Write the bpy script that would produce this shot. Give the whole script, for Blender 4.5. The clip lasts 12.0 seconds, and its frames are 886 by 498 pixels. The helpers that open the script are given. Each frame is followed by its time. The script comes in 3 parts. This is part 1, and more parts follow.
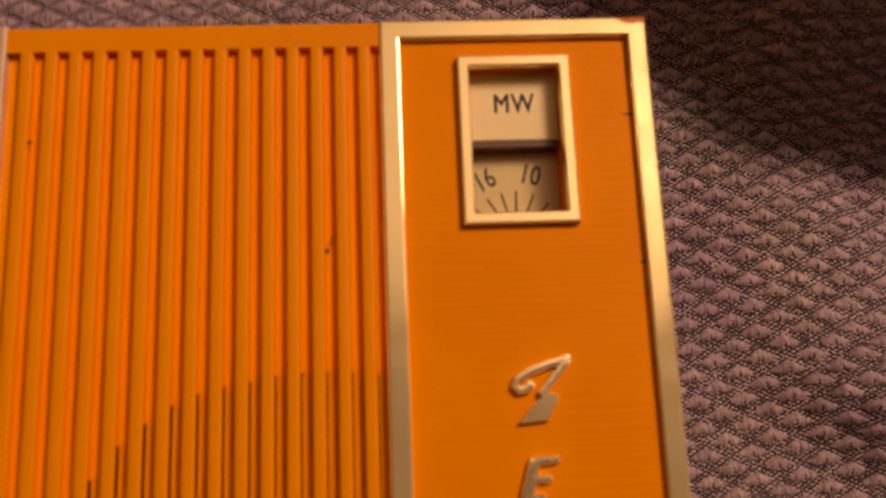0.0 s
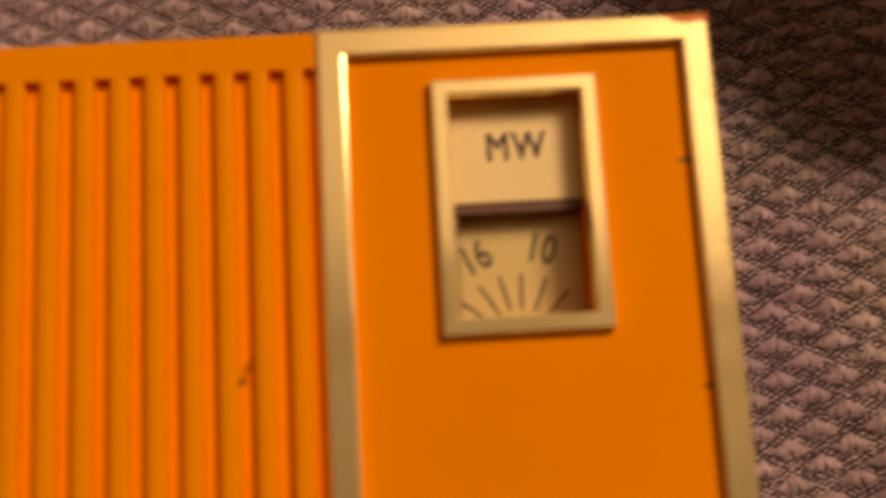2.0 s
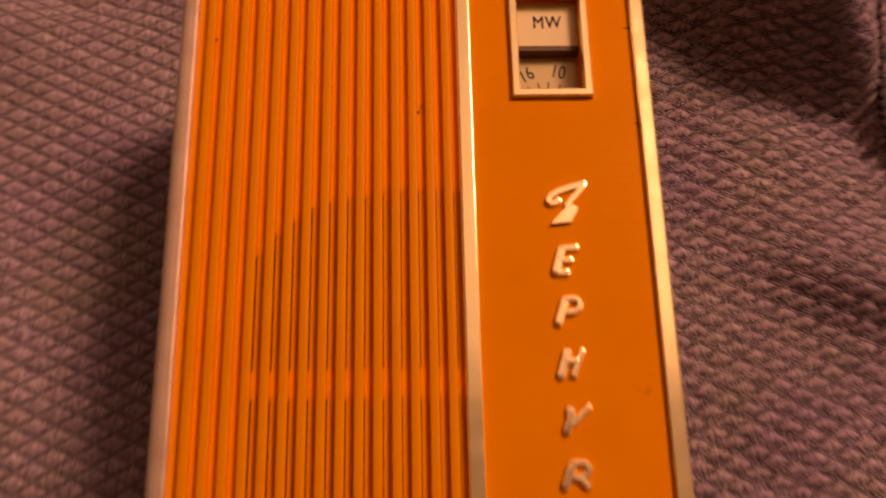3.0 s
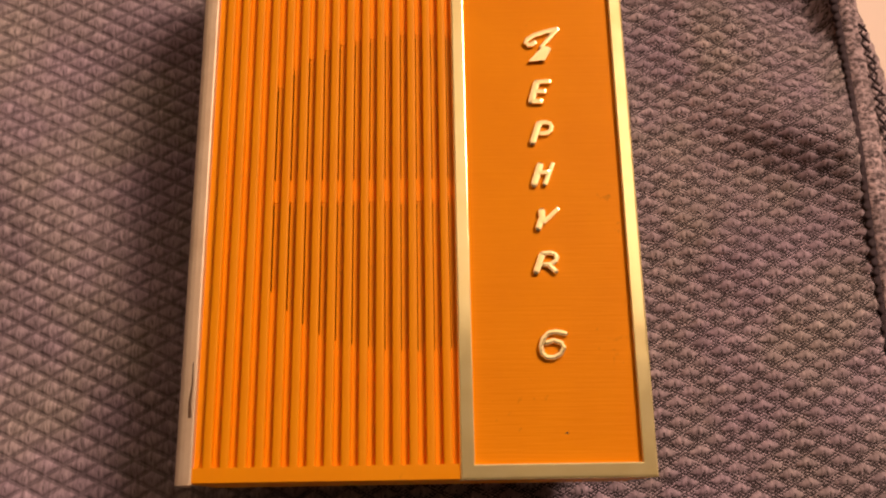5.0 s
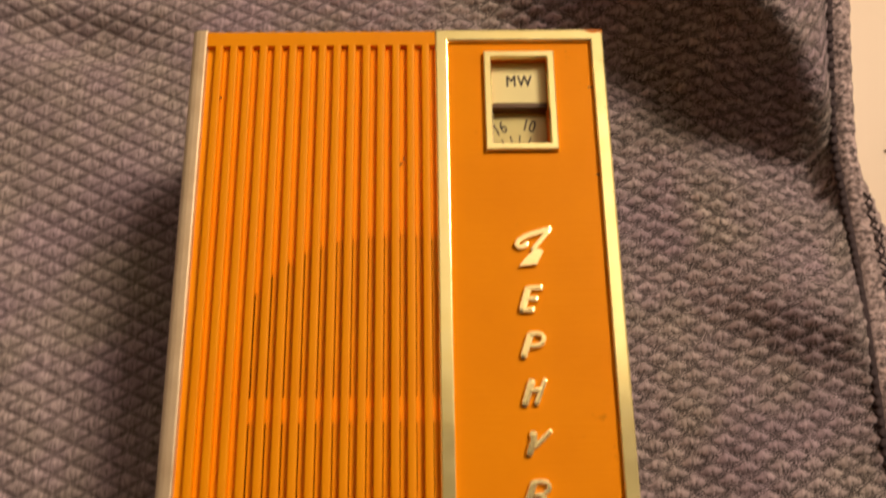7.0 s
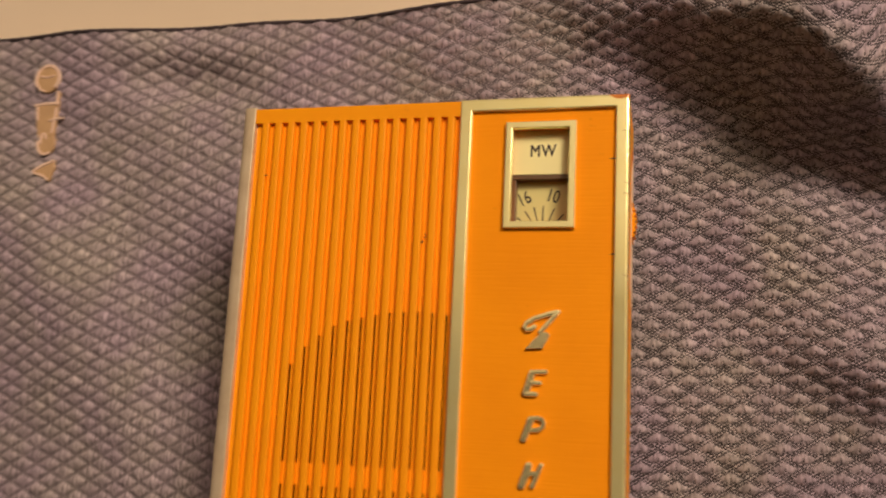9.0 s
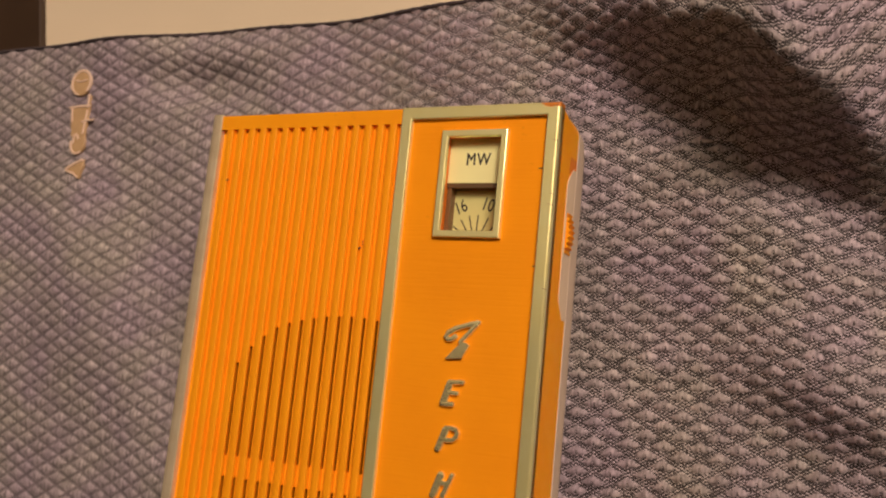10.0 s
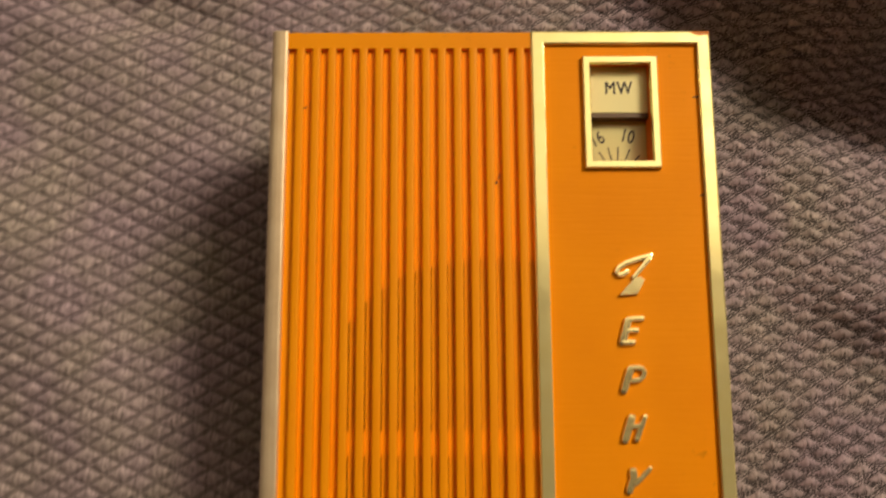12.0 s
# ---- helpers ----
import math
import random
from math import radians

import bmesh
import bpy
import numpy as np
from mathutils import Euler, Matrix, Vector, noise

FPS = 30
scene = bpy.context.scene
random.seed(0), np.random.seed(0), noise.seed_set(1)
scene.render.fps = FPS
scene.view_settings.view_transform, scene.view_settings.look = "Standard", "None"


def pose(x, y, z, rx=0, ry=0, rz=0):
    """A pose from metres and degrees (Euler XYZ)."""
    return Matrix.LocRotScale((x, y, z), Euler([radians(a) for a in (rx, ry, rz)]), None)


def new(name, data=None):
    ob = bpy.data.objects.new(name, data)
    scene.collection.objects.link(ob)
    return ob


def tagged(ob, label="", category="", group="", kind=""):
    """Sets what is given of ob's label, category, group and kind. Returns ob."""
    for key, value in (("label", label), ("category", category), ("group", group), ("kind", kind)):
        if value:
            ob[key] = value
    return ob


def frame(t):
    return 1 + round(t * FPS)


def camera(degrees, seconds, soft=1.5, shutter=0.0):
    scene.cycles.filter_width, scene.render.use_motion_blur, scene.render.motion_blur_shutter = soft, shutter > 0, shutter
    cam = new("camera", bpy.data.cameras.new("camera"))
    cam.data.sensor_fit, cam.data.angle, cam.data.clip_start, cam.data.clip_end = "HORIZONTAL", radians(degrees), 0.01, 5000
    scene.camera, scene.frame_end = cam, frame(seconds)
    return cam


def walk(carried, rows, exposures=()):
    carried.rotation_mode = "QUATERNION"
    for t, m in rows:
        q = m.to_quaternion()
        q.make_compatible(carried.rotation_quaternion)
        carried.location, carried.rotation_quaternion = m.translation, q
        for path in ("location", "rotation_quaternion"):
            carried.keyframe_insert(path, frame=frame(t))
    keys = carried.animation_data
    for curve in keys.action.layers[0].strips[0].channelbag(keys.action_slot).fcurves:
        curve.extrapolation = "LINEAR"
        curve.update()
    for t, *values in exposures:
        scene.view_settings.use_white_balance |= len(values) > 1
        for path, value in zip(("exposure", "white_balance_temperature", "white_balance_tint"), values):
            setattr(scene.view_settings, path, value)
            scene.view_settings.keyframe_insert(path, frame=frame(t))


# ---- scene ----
cam = camera(51.0, 12.0, soft=2.0, shutter=0.5)
cam.data.dof.use_dof = True
cam.data.dof.focus_distance = 0.15
cam.data.dof.aperture_fstop = 42
ROWS = [
    (0.0, pose(0.00662, 0.00938, 0.11738, 13.21, -2.38, -2.29)),
    (0.5, pose(0.00824, 0.01291, 0.11982, 14.15, -1.34, -3.64)),
    (1.0, pose(0.01704, 0.02389, 0.09707, 13.80, -0.99, -4.36)),
    (1.5, pose(0.01778, 0.02807, 0.09331, 10.31, -1.53, -4.09)),
    (2.0, pose(0.01214, 0.02742, 0.09192, 9.48, -0.65, -3.19)),
    (2.5, pose(0.00200, 0.00498, 0.11798, 12.23, -1.18, -2.90)),
    (3.0, pose(-0.00034, -0.02940, 0.14638, 18.77, -1.23, -1.24)),
    (3.5, pose(0.00083, -0.05923, 0.17698, 21.05, 0.05, -1.18)),
    (3.7, pose(0.00007, -0.05970, 0.17435, 18.39, -0.00, -0.87)),
    (5.3, pose(0.00174, -0.05608, 0.16053, 16.79, -0.68, -0.95)),
    (5.5, pose(0.00097, -0.05683, 0.16032, 18.09, -0.64, -0.75)),
    (6.0, pose(0.00265, -0.05549, 0.16025, 18.50, 0.11, -0.45)),
    (6.5, pose(0.00184, -0.04283, 0.16113, 19.28, -0.43, -0.44)),
    (7.0, pose(0.00385, -0.02981, 0.16138, 19.31, -0.74, -0.86)),
    (7.2, pose(0.00297, -0.02289, 0.16209, 18.10, -1.49, -0.78)),
    (8.8, pose(0.02287, 0.00947, 0.17512, 9.48, 8.28, 0.75)),
    (9.0, pose(0.04104, 0.00098, 0.17166, 11.42, 14.41, 2.94)),
    (9.5, pose(0.07000, 0.00042, 0.16626, 13.04, 22.47, 6.75)),
    (10.0, pose(0.07547, 0.00773, 0.16158, 11.30, 23.92, 6.19)),
    (10.5, pose(0.07388, 0.01017, 0.15748, 10.52, 23.84, 5.86)),
    (11.0, pose(0.02490, 0.00494, 0.16181, 12.03, 6.39, 2.72)),
    (11.5, pose(-0.00702, 0.00359, 0.15584, 11.48, -2.43, -1.64)),
    (12.0, pose(-0.00878, -0.00487, 0.16324, 10.56, -0.36, -0.27)),
]
EXPOSURES = [
    (0.0, -0.64, 8490, 63),
    (0.5, -0.65, 9080, 61),
    (1.0, -0.43, 8880, 37),
    (1.5, -0.37, 9080, 39),
    (2.0, -0.47, 9080, 49),
    (2.5, -0.69, 10770, 85),
    (3.0, -0.70, 10290, 91),
    (3.5, -0.58, 9720, 81),
    (5.5, -0.11, 7080, 40),
    (6.0, -0.11, 7080, 36),
    (6.5, -0.10, 6680, 24),
    (7.0, -0.10, 7000, 22),
    (9.0, -0.02, 6600, 20),
    (9.5, 0.01, 6370, 20),
    (10.5, -0.07, 6370, 16),
    (11.0, 0.01, 6450, 12),
    (11.5, 0.01, 6230, 6),
    (12.0, -0.14, 6760, 12),
]
walk(cam, ROWS, EXPOSURES)

# ---- world and light ----
world = bpy.data.worlds.new("room_air")
world.use_nodes = True
world.node_tree.nodes["Background"].inputs[0].default_value = (1.0, 0.85, 0.7, 1)
world.node_tree.nodes["Background"].inputs[1].default_value = 0.008
scene.world = world

LAMP_AT = (0.580, 0.550, 0.897)
lamp_data = bpy.data.lights.new("pendant_bulb", "POINT")
lamp_data.energy = 43.0
lamp_data.color = (1.0, 0.83, 0.62)
lamp_data.shadow_soft_size = 0.17
lamp = new("pendant_bulb", lamp_data)
lamp.location = LAMP_AT

MM = 0.001
FZ = 32.0  # height of the radio's face above the cloth, in millimetres


# ---- materials ----
class Nodes:
    """A small wrapper that adds nodes to one material."""

    def __init__(self, name):
        self.mat = bpy.data.materials.new(name)
        self.mat.use_nodes = True
        self.tree = self.mat.node_tree
        self.bsdf = self.tree.nodes["Principled BSDF"]

    def add(self, kind, **values):
        node = self.tree.nodes.new(kind)
        for key, value in values.items():
            setattr(node, key, value)
        return node

    def link(self, a, b):
        self.tree.links.new(a, b)

    def math(self, op, a, b=None, c=None):
        node = self.add("ShaderNodeMath", operation=op)
        for n, v in enumerate((a, b, c)):
            if v is None:
                continue
            if isinstance(v, (int, float)):
                node.inputs[n].default_value = v
            else:
                self.link(v, node.inputs[n])
        return node.outputs[0]

    def coords(self):
        return self.add("ShaderNodeTexCoord").outputs["Object"]

    def noise(self, vector, scale, detail=3.0, rough=0.55):
        node = self.add("ShaderNodeTexNoise")
        node.inputs["Scale"].default_value = scale
        node.inputs["Detail"].default_value = detail
        node.inputs["Roughness"].default_value = rough
        self.link(vector, node.inputs["Vector"])
        return node.outputs["Fac"]

    def stretch(self, vector, x, y, z):
        node = self.add("ShaderNodeMapping")
        node.inputs["Scale"].default_value = (x, y, z)
        self.link(vector, node.inputs["Vector"])
        return node.outputs[0]

    def ramp(self, fac, *stops):
        node = self.add("ShaderNodeValToRGB")
        el = node.color_ramp.elements
        while len(el) < len(stops):
            el.new(0.5)
        for e, (at, colour) in zip(el, stops):
            e.position, e.color = at, (*colour, 1)
        self.link(fac, node.inputs[0])
        return node.outputs[0]

    def span(self, fac, a, b, lo, hi):
        node = self.add("ShaderNodeMapRange")
        for n, v in zip(("From Min", "From Max", "To Min", "To Max"), (a, b, lo, hi)):
            node.inputs[n].default_value = v
        self.link(fac, node.inputs["Value"])
        return node.outputs[0]

    def mix(self, fac, a, b, blend="MIX"):
        node = self.add("ShaderNodeMix", data_type="RGBA", blend_type=blend)
        for slot, v in ((0, fac), (6, a), (7, b)):
            if isinstance(v, tuple):
                node.inputs[slot].default_value = (*v, 1)
            elif isinstance(v, (int, float)):
                node.inputs[slot].default_value = v
            else:
                self.link(v, node.inputs[slot])
        return node.outputs[2]

    def bump(self, height, strength, distance):
        node = self.add("ShaderNodeBump")
        node.inputs["Strength"].default_value = strength
        node.inputs["Distance"].default_value = distance
        self.link(height, node.inputs["Height"])
        self.link(node.outputs[0], self.bsdf.inputs["Normal"])

    def set(self, **values):
        for key, v in values.items():
            slot = self.bsdf.inputs[key.replace("_", " ").title().replace("Ior", "IOR")]
            if isinstance(v, tuple):
                slot.default_value = (*v, 1)
            elif isinstance(v, (int, float)):
                slot.default_value = v
            else:
                self.link(v, slot)
        return self


def plastic(name, colour, dark, rough, brushed=0.0, grime=0.35, gloss=0.14, seep=0.0):
    """Moulded plastic with faint mottling, handling grime and fine scratches."""
    n = Nodes(name)
    co = n.coords()
    mott = n.noise(co, 90, 4)
    base = n.mix(n.span(mott, 0.35, 0.7, 0, 1), colour, dark)
    spots = n.noise(co, 700, 2)
    dirt = n.span(n.math("MULTIPLY", spots, n.noise(co, 60, 3)), 0.40, 0.50, 0, grime)
    base = n.mix(dirt, base, (0.10, 0.03, 0.006))
    n.set(base_color=base, roughness=n.span(n.noise(co, 300, 5), 0.3, 0.7, rough - 0.06, rough + 0.1), specular_ior_level=gloss)
    # light seeps a little way into the plastic
    n.bsdf.inputs["Subsurface Weight"].default_value = seep
    n.bsdf.inputs["Subsurface Radius"].default_value = (1.0, 0.35, 0.06)
    n.bsdf.inputs["Subsurface Scale"].default_value = 0.0006
    fine = n.noise(n.stretch(co, 120, 3200, 120), 1.0, 2) if brushed else n.noise(co, 2600, 3)
    n.bump(fine, brushed or 0.12, 0.00006)
    return n.mat


def metal(name, colour, worn, rough, scratch=0.25, worn_corner=None, foil=1.0):
    """Gilt or silvered metal strip, rubbed dull and pitted in places."""
    n = Nodes(name)
    co = n.coords()
    wear = n.span(n.noise(co, 160, 5, 0.65), 0.42, 0.68, 0, 1)
    base = n.mix(wear, colour, worn)
    pits = n.span(n.noise(co, 1100, 3), 0.71, 0.80, 0, 0.25)
    base = n.mix(pits, base, (0.12, 0.07, 0.03))
    shine = foil  # gilt foil on plastic is less than fully metallic
    if worn_corner:
        # the plating is rubbed through to orange plastic at one corner
        sep = n.add("ShaderNodeSeparateXYZ")
        n.link(co, sep.inputs[0])
        dx = n.math("DIVIDE", n.math("SUBTRACT", n.math("MULTIPLY", sep.outputs[0], 1000.0), worn_corner[0]), 2.4)
        dy = n.math("SUBTRACT", n.math("MULTIPLY", sep.outputs[1], 1000.0), worn_corner[1])
        away = n.math("SQRT", n.math("ADD", n.math("MULTIPLY", dx, dx), n.math("MULTIPLY", dy, dy)))
        away = n.math("ADD", away, n.math("MULTIPLY", n.math("SUBTRACT", n.noise(co, 900, 4), 0.5), 0.9))
        bare = n.span(away, 0.95, 1.15, 1, 0)
        base = n.mix(bare, base, (0.62, 0.20, 0.03))
        shine = n.math("MULTIPLY", n.math("SUBTRACT", 1.0, bare), foil)
    n.set(base_color=base, metallic=shine, roughness=n.span(n.noise(co, 260, 4), 0.3, 0.7, rough - 0.04, rough + 0.09))
    n.bump(n.noise(n.stretch(co, 1, 0.12, 1), 1500, 4), scratch, 0.00005)
    return n.mat


def plain(name, colour, rough=0.6, vary=0.12, scale=200, bumpy=0.1):
    n = Nodes(name)
    co = n.coords()
    low = tuple(c * (1 - vary) for c in colour)
    n.set(base_color=n.mix(n.noise(co, scale, 4), low, colour), roughness=rough)
    n.bump(n.noise(co, scale * 6, 3), bumpy, 0.0001)
    return n.mat


LATTICE = (6.0, 3.35, math.radians(3.0))  # width and height of one woven diamond in mm, and the turn of the weave


def woven_cloth():
    """Taupe cloth woven in small padded diamonds: pale floating yarns over an open darker knit."""
    n = Nodes("woven_cloth")
    co = n.add("ShaderNodeUVMap", uv_map="weave").outputs[0]
    sep = n.add("ShaderNodeSeparateXYZ")
    n.link(co, sep.inputs[0])
    wob = n.add("ShaderNodeTexNoise")
    wob.inputs["Scale"].default_value = 120
    n.link(co, wob.inputs["Vector"])
    c, s = math.cos(LATTICE[2]), math.sin(LATTICE[2])
    x = n.math("MULTIPLY", sep.outputs[0], 1000.0)
    y = n.math("MULTIPLY", sep.outputs[1], 1000.0)
    u = n.math("ADD", n.math("MULTIPLY", x, c / LATTICE[0]), n.math("MULTIPLY", y, s / LATTICE[0]))
    v = n.math("SUBTRACT", n.math("MULTIPLY", y, c / LATTICE[1]), n.math("MULTIPLY", x, s / LATTICE[1]))
    jig = n.math("MULTIPLY", n.math("SUBTRACT", wob.outputs["Fac"], 0.5), 0.10)
    p = n.math("ADD", n.math("ADD", u, v), jig)
    q = n.math("SUBTRACT", n.math("SUBTRACT", u, v), jig)
    fp, fq = n.math("FRACT", p), n.math("FRACT", q)
    dp = n.math("ABSOLUTE", n.math("SUBTRACT", fp, 0.5))
    dq = n.math("ABSOLUTE", n.math("SUBTRACT", fq, 0.5))
    far = n.math("MAXIMUM", dp, dq)
    up = n.math("SUBTRACT", fp, fq)  # -1 at the foot of a diamond, 1 at its head
    side = n.math("SUBTRACT", n.math("ADD", fp, fq), 1.0)
    view_shade = n.span(x, -45, 25, 0, 1)  # dark net grows towards one side, standing in for view and light
    fray = n.math("SUBTRACT", n.noise(co, 1400, 2), 0.5)
    reach = n.math("ADD", far, n.math("MULTIPLY", fray, n.math("MULTIPLY_ADD", view_shade, 0.24, 0.06)))
    rim = n.math("MULTIPLY_ADD", view_shade, -0.045, 0.38)
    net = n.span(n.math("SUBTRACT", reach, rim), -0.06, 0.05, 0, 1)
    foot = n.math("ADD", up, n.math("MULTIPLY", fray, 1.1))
    net = n.math("MAXIMUM", net, n.math("MULTIPLY", n.span(foot, -0.46, -0.24, 1, 0), view_shade))
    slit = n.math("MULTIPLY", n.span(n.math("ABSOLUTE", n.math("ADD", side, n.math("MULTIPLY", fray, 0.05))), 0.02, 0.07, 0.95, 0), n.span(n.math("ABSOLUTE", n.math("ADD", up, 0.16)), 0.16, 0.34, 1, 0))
    slit = n.math("MULTIPLY", slit, n.span(view_shade, 0.0, 0.8, 0.35, 1))
    # net: rows of tiny bright loops on a dark ground
    turn_p = n.math("MULTIPLY_ADD", p, 2 * math.pi * 6, n.math("MULTIPLY", fray, 7.5))
    turn_q = n.math("MULTIPLY_ADD", q, 2 * math.pi * 6, n.math("MULTIPLY", n.math("SUBTRACT", n.noise(co, 1100, 2), 0.5), 7.5))
    dots = n.math("MULTIPLY", n.math("ADD", n.math("COSINE", turn_p), n.math("COSINE", turn_q)), 0.55)
    dots = n.math("ADD", dots, n.math("MULTIPLY", n.math("SUBTRACT", n.noise(co, 2800, 1), 0.5), 4.5))
    loop = n.math("MULTIPLY", n.span(n.math("ADD", dots, n.math("MULTIPLY", n.math("SUBTRACT", n.noise(co, 420, 3), 0.5), 2.6)), -0.1, 1.1, 0, 1), n.span(view_shade, 0.1, 0.7, 0.15, 1))
    yarn = n.noise(n.stretch(co, 1, 0.22, 1), 1700, 2)
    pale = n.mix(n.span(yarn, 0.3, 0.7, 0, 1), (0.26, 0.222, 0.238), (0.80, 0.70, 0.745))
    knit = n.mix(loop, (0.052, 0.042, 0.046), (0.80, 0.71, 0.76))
    # painted shade: gaps and slits between pads are darkened along with the knit
    shade = n.math("MAXIMUM", n.math("MULTIPLY", net, n.math("MULTIPLY_ADD", view_shade, 0.48, 0.52)), slit)
    cell = n.add("ShaderNodeCombineXYZ")
    n.link(n.math("FLOOR", p), cell.inputs[0])
    n.link(n.math("FLOOR", q), cell.inputs[1])
    odd = n.add("ShaderNodeTexWhiteNoise", noise_dimensions="2D")
    n.link(cell.outputs[0], odd.inputs["Vector"])
    pale = n.mix(n.math("MULTIPLY", odd.outputs["Value"], 0.35), pale, (0.24, 0.20, 0.225))
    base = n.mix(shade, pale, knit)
    blot = n.noise(co, 26, 4)
    base = n.mix(n.span(blot, 0.4, 0.7, 0, 0.3), base, n.mix(0.6, base, (0.07, 0.05, 0.07)))
    tint = n.ramp(n.noise(co, 48, 3), (0.38, (0.79, 0.78, 0.68)), (0.62, (0.79, 0.71, 0.77)))
    base = n.mix(1.0, base, tint, "MULTIPLY")
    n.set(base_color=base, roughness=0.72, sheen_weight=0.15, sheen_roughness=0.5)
    relief = n.math("ADD", n.math("MULTIPLY", n.math("SUBTRACT", 1.0, shade), 0.9), n.math("MULTIPLY", n.math("MULTIPLY", loop, net), 0.7))
    n.bump(n.math("ADD", relief, n.math("MULTIPLY", yarn, n.math("MULTIPLY_ADD", view_shade, 0.4, 0.2))), 0.9, 0.00028)
    return n.mat


def hem_knit():
    """Fuzzy taupe knit: pale loops over a dark ground, in short rows."""
    n = Nodes("hem_knit")
    co = n.coords()
    loops = n.noise(n.stretch(co, 1.0, 1.5, 1.0), 800, 3, 0.75)
    base = n.mix(n.span(loops, 0.40, 0.60, 0, 1), (0.07, 0.052, 0.054), (0.72, 0.58, 0.58))
    base = n.mix(n.span(n.noise(co, 240, 3), 0.42, 0.7, 0, 0.55), base, (0.24, 0.19, 0.19))
    n.set(base_color=base, roughness=0.85, sheen_weight=0.2, sheen_roughness=0.5)
    n.bump(loops, 1.0, 0.0004)
    return n.mat


ORANGE = (1.0, 0.368, 0.005)
M_ORANGE = plastic("orange_plastic", ORANGE, (0.97, 0.335, 0.005), 0.42, seep=0.3)
M_RIB = plastic("orange_grille_plastic", ORANGE, (0.97, 0.335, 0.005), 0.42)
M_PANEL = plastic("orange_panel", (1.0, 0.340, 0.005), (0.96, 0.316, 0.005), 0.46, brushed=0.7, grime=0.25, gloss=0.07)
M_GILT = metal("gilt_strip", (1.0, 0.93, 0.46), (0.98, 0.88, 0.39), 0.14, 0.12, worn_corner=(31.4, 53.2), foil=0.62)
M_EMBLEM = metal("gilt_emblem", (1.0, 0.89, 0.46), (0.93, 0.79, 0.37), 0.15, 0.2, foil=0.74)
M_SILVER = metal("dull_strip", (0.84, 0.69, 0.47), (0.74, 0.58, 0.37), 0.32, foil=0.5)
M_BACK = plastic("beige_shell", (0.70, 0.55, 0.43), (0.62, 0.48, 0.37), 0.45)
M_CREAM = plain("cream_plastic", (0.85, 0.66, 0.48), 0.4, 0.08)
M_CARD = plain("cream_card", (0.96, 0.90, 0.43), 0.5, 0.10)
M_DIAL = plain("dial_face", (0.72, 0.68, 0.28), 0.30, 0.14)
M_INK = plain("dark_ink", (0.035, 0.025, 0.02), 0.6)
M_WELL = plain("red_orange_plastic", (0.85, 0.22, 0.010), 0.5)
M_BROWN = plain("brown_plastic", (0.13, 0.07, 0.028), 0.5)
M_LINING = plain("amber_brown_plastic", (0.20, 0.10, 0.035), 0.35)
M_BLACK = plain("maroon_felt", (0.18, 0.014, 0.008), 0.95)
M_BLACK.node_tree.nodes["Principled BSDF"].inputs["Specular IOR Level"].default_value = 0.0
M_CLOTH = woven_cloth()
M_HEM = hem_knit()
M_STITCH = plain("stitch_thread", (0.06, 0.044, 0.050), 0.9)
M_PRINT = plain("pink_rubber_print", (0.88, 0.64, 0.49), 0.5, 0.2)
M_PRINT_FILL = plain("tan_rubber_print", (0.66, 0.42, 0.22), 0.45, 0.3, 500)
M_TABLE = plain("cream_laminate", (0.80, 0.66, 0.48), 0.45, 0.14, 18)
M_DARKWOOD = plain("dark_wood", (0.055, 0.028, 0.014), 0.5, 0.4, 60)
M_CRUMB = plain("crumb_brown", (0.22, 0.12, 0.05), 0.8)
M_WALL = plain("brown_wall", (0.18, 0.14, 0.10), 0.9, 0.08, 4)
M_CEILING = plain("pale_ceiling", (0.93, 0.88, 0.77), 0.9, 0.05, 4)
M_TAN_UNSEEN = plain("tan_unseen", (0.74, 0.64, 0.48), 0.8, 0.1, 6)
M_DARK_UNSEEN = plain("dark_unseen", (0.085, 0.058, 0.032), 0.6, 0.3, 12)
M_FLOOR = plain("brown_carpet", (0.14, 0.09, 0.06), 0.95, 0.3, 60)


# ---- building helpers ----
def mesh_of(name, bm, material, smooth=False):
    bmesh.ops.recalc_face_normals(bm, faces=bm.faces)
    me = bpy.data.meshes.new(name)
    bm.to_mesh(me)
    bm.free()
    me.materials.append(material)
    if smooth:
        me.shade_smooth()
    return me


def part(name, bm, material, parent, label="", smooth=False):
    """One mesh object under a thing or under a part."""
    ob = new(name, mesh_of(name, bm, material, smooth))
    ob.parent = parent
    if label:
        tagged(ob, label)
    return ob


def thing(name, label, category, group="", kind="", at=(0, 0, 0)):
    ob = new(name)
    ob.empty_display_size = 0.01
    ob.location = at
    return tagged(ob, label, category, group, kind)


def block(bm, x0, x1, y0, y1, z0, z1, bevel=0.0, segments=2):
    """A box in millimetres with rounded edges."""
    made = bmesh.ops.create_cube(bm, size=1.0)
    for v in made["verts"]:
        v.co = Vector(((x0 + x1) / 2 + v.co.x * (x1 - x0), (y0 + y1) / 2 + v.co.y * (y1 - y0), (z0 + z1) / 2 + v.co.z * (z1 - z0))) * MM
    if bevel:
        edges = list({e for v in made["verts"] for e in v.link_edges})
        bmesh.ops.bevel(bm, geom=edges, offset=bevel * MM, segments=segments, affect="EDGES", profile=0.6)


